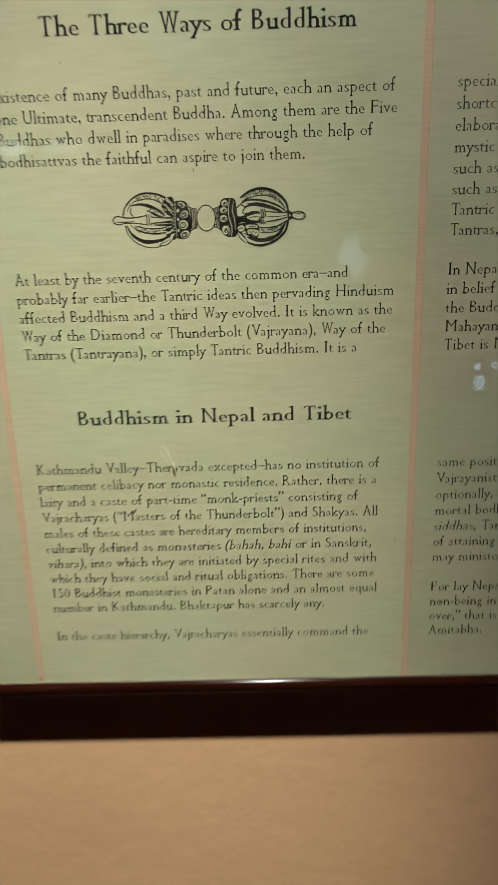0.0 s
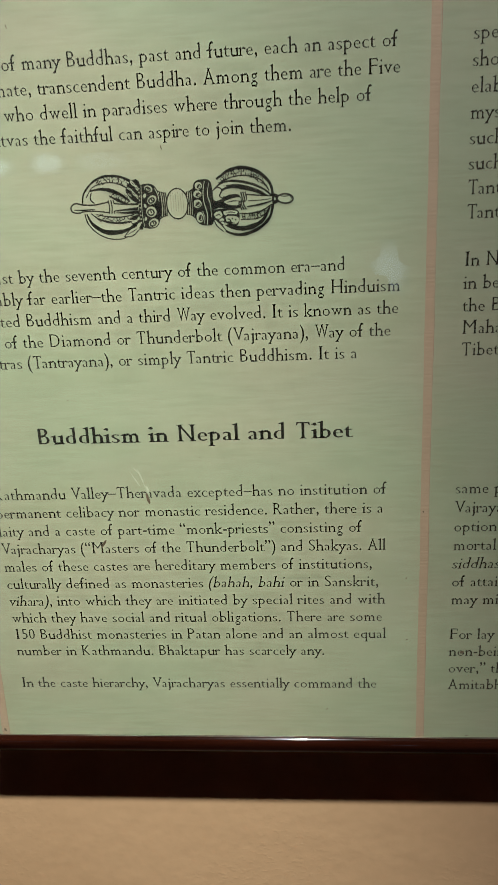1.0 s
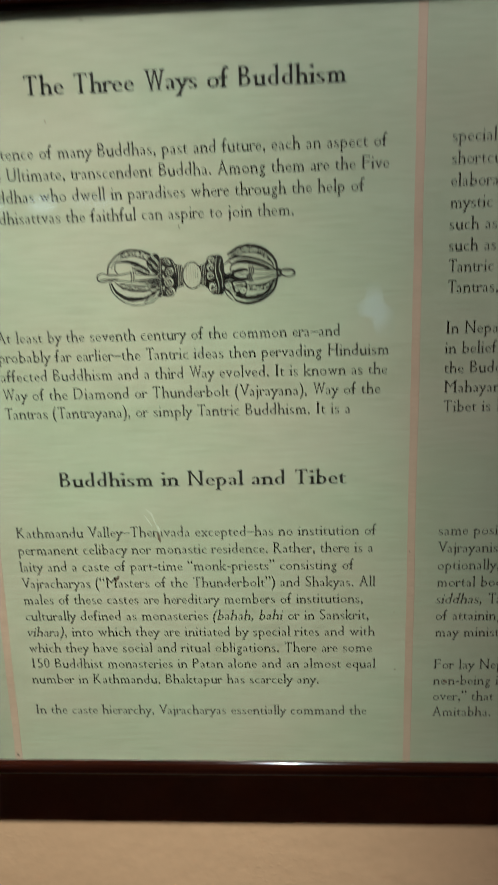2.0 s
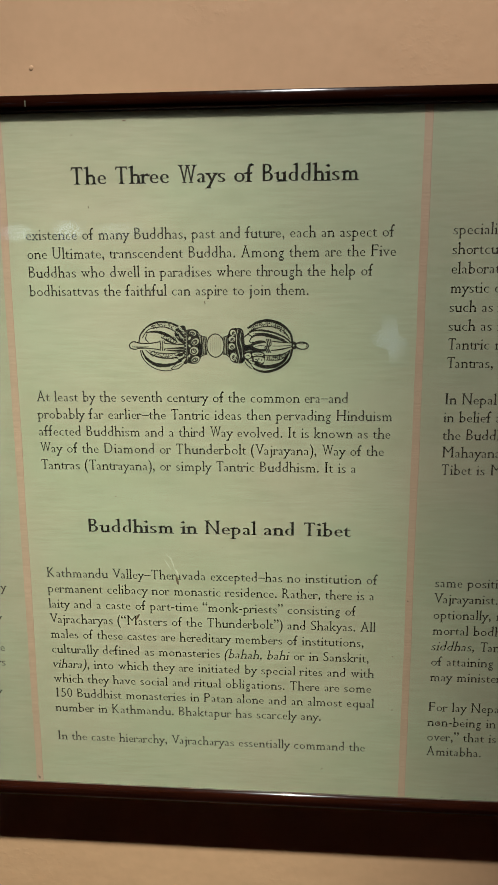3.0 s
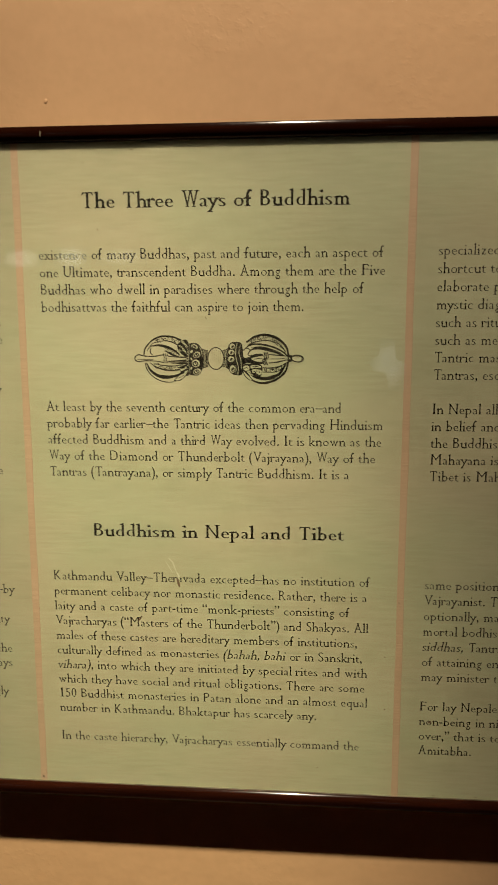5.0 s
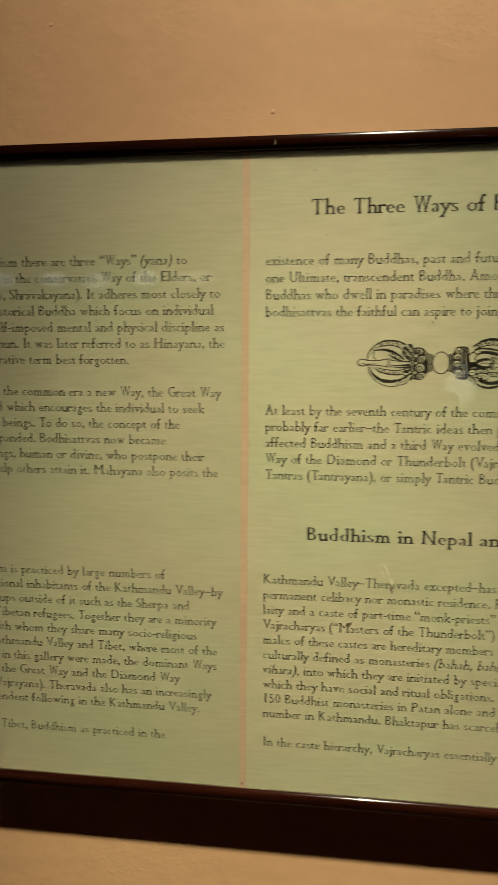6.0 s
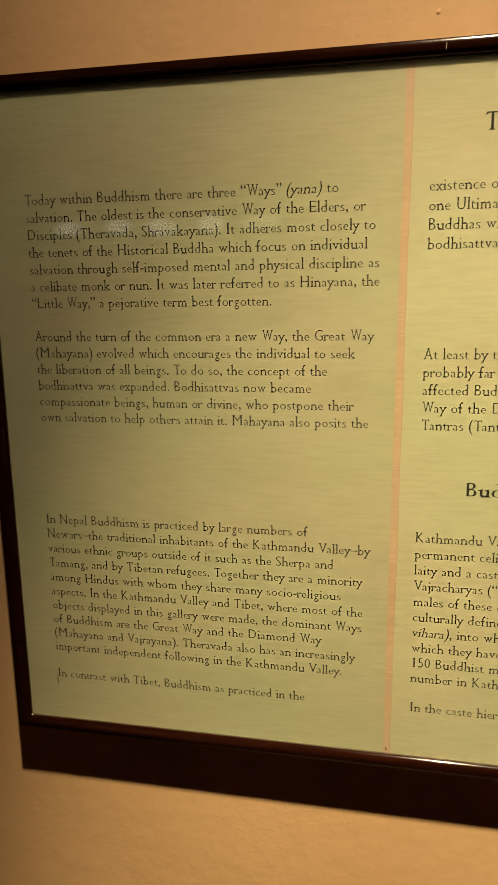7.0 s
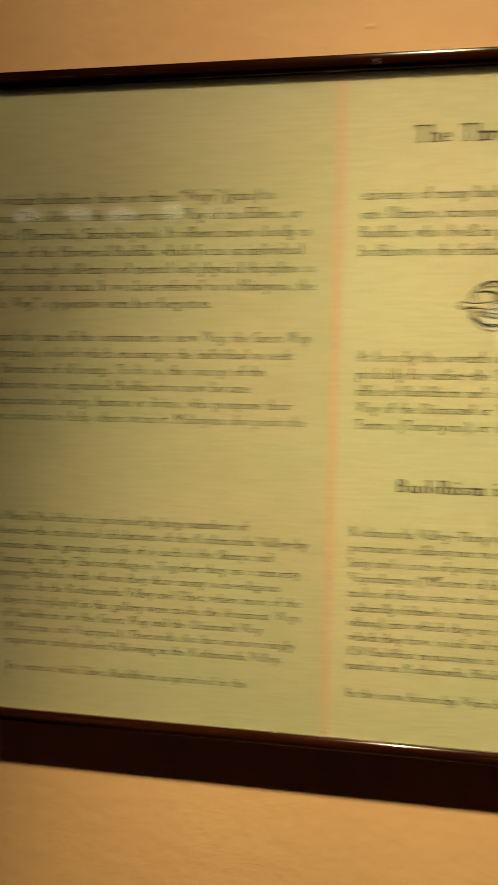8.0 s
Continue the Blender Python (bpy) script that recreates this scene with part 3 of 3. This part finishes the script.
def cage_with_leaves():
    """The cage with its slender spear point: five prongs held by carved leaves."""
    # the upper outer prong, scaled along its back
    line(5, 8, 9, (-402, -18), (-392, -58), (-352, -100), (-300, -121), (-240, -118), (-196, -100), (-165, -78))
    line(3, 4, 5, (-384, -40), (-356, -78), (-320, -92), (-272, -96), (-230, -84), (-200, -66))
    scales((-338, -96), (-205, -92), 14, 13, 11, 6)
    # the upper middle prong: a bare petal with a heavy shadow under it
    line(5, 13, 5, (-366, -66), (-320, -72), (-275, -64), (-235, -46), (-200, -20))
    line(3, 5, 3, (-360, -60), (-366, -34), (-350, -16))
    scales((-282, -52), (-196, -18), 4, 14, 9, 6)
    line(2, 9, 3, (-284, -44), (-250, -24), (-205, -8))
    # the lower outer prong
    line(4, 4, 3, (-396, 24), (-384, 66), (-346, 106), (-296, 128), (-244, 130), (-196, 112))
    line(5, 17, 6, (-388, 24), (-366, 66), (-318, 98), (-262, 103), (-214, 92), (-176, 70))
    # the lower middle prong
    line(3, 7, 4, (-370, 22), (-338, 46), (-290, 62), (-240, 66), (-190, 58))
    scales((-345, 36), (-180, 50), -12, 14, 14, 6)
    line(2, 5, 3, (-350, 26), (-300, 38), (-240, 42), (-185, 34))
    # spear
    fill("bare", (-452, 0), (-436, -18), (-398, -12), (-350, -12), (-292, -20), (-292, 22), (-350, 14), (-398, 14), (-436, 18))
    line(5, 5, 4, (-292, -20), (-350, -11), (-398, -13), (-432, -20), (-452, -6), (-448, 12), (-424, 19), (-398, 14), (-350, 14), (-292, 22))
    line(2, 5, 2, (-440, 6), (-405, 8), (-350, 6))
    for x in (-291, -280, -270):
        line(4, 4, 4, (x, -27), (x + 3, 0), (x, 27))
    fill("bare", (-268, -12), (-220, -8), (-168, -4), (-168, 12), (-220, 14), (-268, 16))
    line(4, 5, 8, (-268, -13), (-220, -8), (-166, -6))
    line(4, 6, 12, (-268, 17), (-220, 14), (-166, 12))
    line(2, 7, 12, (-262, 24), (-215, 26), (-165, 26))
    # carved leaves against the collar
    fill("ink", (-214, -62), (-196, -92), (-168, -104), (-152, -84), (-152, -10), (-176, -14), (-196, -30))
    for x, y, rx, ry, a in ((-182, -88, 15, 6, 50), (-166, -70, 12, 5, 70), (-196, -66, 12, 4, 30), (-180, -48, 13, 5, 55), (-166, -34, 11, 4, 60), (-198, -44, 9, 3, 40)):
        oval("bare", x, y, rx, ry, a)
        line(1, 2.5, 1, (x - 6, y - 4), (x, y), (x + 5, y + 6))
    fill("ink", (-206, 50), (-170, 34), (-152, 30), (-152, 92), (-178, 92), (-196, 76))
    for x, y, rx, ry, a in ((-186, 62, 14, 5, -20), (-166, 50, 10, 5, -40), (-170, 78, 13, 6, -50), (-198, 58, 8, 3, 10)):
        oval("bare", x, y, rx, ry, a)
    fill("bare", (-232, 118), (-206, 92), (-182, 82), (-168, 92), (-190, 108), (-206, 124))
    line(3, 4, 3, (-236, 122), (-208, 94), (-180, 82))
    line(3, 4, 3, (-236, 122), (-200, 120), (-166, 92))
    line(2, 3, 1, (-222, 114), (-196, 102), (-178, 92))


def petal_collar():
    """The dark collar with round lotus petals beside the knob."""
    fill("ink", (-160, -70), (-146, -82), (-112, -84), (-88, -70), (-74, -36), (-70, 0), (-74, 40), (-84, 78), (-108, 94), (-150, 88), (-163, 60), (-164, 0))
    line(2, 3, 2, (-147, -78), (-150, -30), (-151, 30), (-146, 84), tone="bare")
    for y in range(-66, 80, 15):
        oval("bare", -158, y, 2.4, 3.2)
    for x, y, rx, ry, a in ((-118, -64, 18, 13, 20), (-106, -20, 21, 16, -35), (-112, 27, 22, 21, 0), (-106, 72, 22, 16, -25)):
        oval("bare", x, y, rx, ry, a)
        oval("ink", x - 2, y + 2, rx * 0.6, ry * 0.56, a, 5)
        line(3, 5, 2, (x - rx * 0.2, y - ry * 0.3), (x, y + ry * 0.1), (x + rx * 0.1, y + ry * 0.3))
    oval("bare", -135, -38, 6, 9, 30)
    oval("bare", -136, 2, 5, 8, -20)
    oval("bare", -138, 54, 5, 8, 20)
    line(2, 4, 2, (-92, -66), (-80, -40), (-76, -10), tone="bare")
    # neck rings
    for x, h, w in ((-72, 50, 5), (-63, 46, 4), (-55, 45, 5), (-47, 44, 4)):
        line(w, w, w, (x, -h), (x + 3, 0), (x, h))
    line(4, 3, 3, (-84, -56), (-66, -48), (-44, -44))
    line(5, 4, 3, (-84, 62), (-66, 50), (-44, 44))


def cage_with_beast():
    """The cage with the looped point: its lower prong comes out of a beast's jaws."""
    line(8, 12, 8, (398, -16), (388, -62), (344, -106), (280, -128), (220, -120), (168, -88))
    line(4, 4, 4, (384, -34), (352, -76), (296, -96), (236, -94), (176, -72))
    scales((186, -92), (378, -62), 32, 14, 19, 6.5)
    # upper prongs
    fill("bare", (152, -46), (190, -72), (240, -76), (310, -62), (366, -36), (396, -8), (340, -30), (260, -46), (200, -44))
    line(4, 9, 6, (150, -44), (188, -72), (240, -78), (310, -64), (366, -38), (398, -8))
    line(5, 14, 5, (168, -30), (212, -54), (270, -52), (336, -32), (394, -6))
    line(2, 4, 2, (196, -60), (250, -64), (310, -50), (360, -30))
    # the dark hollow and the spear with its bent bands
    fill("ink", (142, -14), (180, -10), (220, -26), (262, -20), (262, 26), (214, 30), (176, 24), (146, 30))
    fill("bare", (196, 2), (230, -10), (262, -12), (262, 14), (226, 16))
    line(2, 4, 2, (206, 4), (236, 0), (262, 2))
    fill("bare", (286, -22), (330, -18), (392, -12), (398, 4), (340, 18), (290, 24))
    line(4, 5, 4, (286, -24), (334, -18), (394, -13))
    line(4, 6, 4, (290, 25), (340, 19), (396, 6))
    line(3, 3, 2, (296, 2), (340, 2), (392, -2))
    for x in (266, 275, 284):
        line(5, 4, 5, (x, -34), (x + 5, -4), (x - 9, 10), (x + 3, 36))
    # lower prongs
    line(9, 11, 5, (398, 18), (382, 72), (330, 116), (262, 135), (206, 122), (170, 92))
    line(5, 18, 5, (386, 26), (352, 82), (292, 108), (232, 106), (190, 88))
    line(3, 6, 3, (392, 20), (350, 44), (300, 52), (258, 50))
    line(3, 4, 3, (384, 40), (336, 72), (262, 74))
    scales((258, 62), (372, 42), -8, 12, 11, 6)
    # leaf and beast's head
    fill("bare", (146, -36), (168, -54), (186, -46), (178, -22), (192, -8), (168, -2), (150, -12))
    line(4, 5, 3, (146, -40), (168, -56), (188, -46), (178, -22), (192, -10), (166, -2))
    oval("ink", 196, -14, 6, 7)
    fill("ink", (146, 36), (190, 28), (250, 36), (256, 76), (240, 102), (200, 90), (172, 96), (150, 66))
    fill("bare", (152, 46), (176, 38), (186, 54), (174, 66), (158, 64))
    fill("bare", (192, 40), (220, 36), (248, 42), (244, 52), (214, 50), (196, 54))
    fill("bare", (200, 62), (220, 58), (250, 64), (252, 82), (232, 92), (216, 80), (202, 78))
    fill("bare", (172, 74), (188, 66), (194, 82), (206, 90), (190, 92))
    line(2, 4, 2, (156, 56), (170, 50), (178, 56))
    line(2, 4, 2, (200, 46), (222, 43), (240, 47))
    line(3, 5, 2, (206, 70), (216, 72), (222, 84), (236, 88))
    line(2, 3, 2, (176, 80), (188, 78), (196, 88))
    for x, y in ((226, 69), (240, 74)):
        oval("ink", x, y, 3.4, 3.8)
    fill("bare", (152, 72), (172, 84), (196, 112), (186, 120), (160, 96))
    line(3, 4, 3, (148, 66), (160, 94), (188, 120))
    line(3, 4, 3, (158, 72), (180, 92), (198, 114))
    # loop
    fill("ink", (396, -18), (412, -20), (424, -8), (424, 8), (412, 18), (396, 16))
    oval("bare", 449, 0, 34, 19, 4)
    oval("ink", 449, 0, 33, 18, 4, 5.5)
    line(2, 4, 2, (424, -12), (450, -9), (470, -12))
    line(2, 3, 2, (468, -10), (474, 0), (468, 10))
    oval("bare", 406, -1, 4, 5)


def scroll_collar():
    """The dark collar with scroll petals and bright rims."""
    fill("ink", (68, -60), (80, -84), (104, -90), (140, -84), (150, -40), (152, 20), (146, 84), (118, 92), (88, 84), (70, 56), (64, 0))
    for x, y, rx, ry in ((92, -66, 15, 15), (86, -34, 17, 14), (84, 4, 18, 16), (92, 58, 15, 21)):
        oval("bare", x, y, rx, ry)
        line(2, 6, 2, (x - rx * 0.5, y + ry * 0.5), (x + rx * 0.1, y + ry * 0.1), (x + rx * 0.3, y - ry * 0.5))
        oval("ink", x + 3, y + 3, rx * 0.5, ry * 0.5, 0, 3)
    line(3, 4, 3, (118, -84), (110, -40), (112, 0), (124, 50), (120, 88), tone="bare")
    line(2, 4, 2, (136, -76), (128, -30), (138, 10), (140, 60), tone="bare")
    line(2, 3, 2, (104, 34), (112, 60), (108, 84), tone="bare")
    for x, h, w in ((64, 52, 5), (56, 47, 5), (48, 46, 4), (40, 45, 4)):
        line(w, w, w, (x, -h), (x + 2, 0), (x, h))
    line(3, 3, 5, (38, -44), (56, -48), (74, -60))
    line(3, 3, 5, (38, 44), (56, 48), (74, 60))


cage_with_leaves()
petal_collar()
cage_with_beast()
scroll_collar()
oval("bare", 0, 0, 45, 60)
oval("ink", 0, 0, 45, 60, 0, 4.5)
for q in range(6):
    line(0.6, 0.8, 0.5, (-26 + 10 * q, -44 - 4 * (q % 2)), (-27 + 10.5 * q, 8 * (q % 3)), (-26 + 10 * q, 30 + 4 * (q % 2)))
drawing = part("vajra_drawing", ART["ink"], INK, sheet, "black line drawing of a double-ended vajra sceptre")
part("bare_paper", ART["bare"], PAPER_MAT, drawing, "cream paper left bare inside the drawing")


# ---- wear on the sheet ----
def speck(x, z, w, h, mat, name, label, seed=0, tilt=0.0):
    bm = bmesh.new()
    r = random.Random(seed)
    vs = []
    for k in range(11):
        a = 2 * math.pi * k / 11
        d = 0.65 + 0.5 * r.random()
        p = Vector((w / 2 * d * math.cos(a), h / 2 * d * math.sin(a)))
        p.rotate(Matrix.Rotation(radians(tilt), 2))
        vs.append(bm.verts.new((x + p.x, -0.0003, z + p.y)))
    bm.faces.new(vs)
    return part(name, bm, mat, sheet, label)


for i, (x, z, w, h, tilt) in enumerate(SPECKS):
    speck(x, z, w, h, DIRT, "dirt_speck", "", i, tilt)
for i, (x, z, w, h, tilt) in enumerate(SCUFFS):
    speck(x, z, w, h, SCUFF, "scratch", "pale scratch worn through the print", 40 + i, tilt)


# ---- small faults of the wall and the frame ----
def nub(x, z, r, seed):
    """A hardened drop under the wall paint."""
    bm = bmesh.new()
    bmesh.ops.create_icosphere(bm, subdivisions=2, radius=r, matrix=pose(x, WALL_Y, z) @ Matrix.Diagonal((1, 0.3, 1.2, 1)))
    for v in bm.verts:
        v.co += 0.2 * r * noise.noise_vector((v.co + Vector((seed, 0, 0))) * 400)
    return part("paint_nub", bm, WALL_MAT, wall, smooth=True)


for i, (x, z, r) in enumerate(NUBS):
    nub(x, z, r, i)

def nick(x, z, w, h, out, parent, lean=0.0):
    """A short pale chip in the lacquer, lying on the moulding."""
    bm = bmesh.new()
    box(bm, -w / 2, w / 2, -0.0003, 0.0009, -h / 2, h / 2)
    bm.transform(pose(x, -out, z, 0, lean, 0))
    return part("nick", bm, SCUFF, parent, "pale nick in the dark lacquer")


for x, z, w, h, out, lean in ((-0.1472, 1.75, 0.0005, 0.0045, 0.0058, 2), (-0.072, 1.7525, 0.0008, 0.0012, 0.0053, 20), (-0.02, 1.7522, 0.0005, 0.0022, 0.0053, -8), (-0.31, 1.7495, 0.0011, 0.0005, 0.0054, 4)):
    nick(x, z, w, h, out, top_rail, lean)
nick(-0.059, 1.1315, 0.0011, 0.0009, 0.0054, bottom_rail)
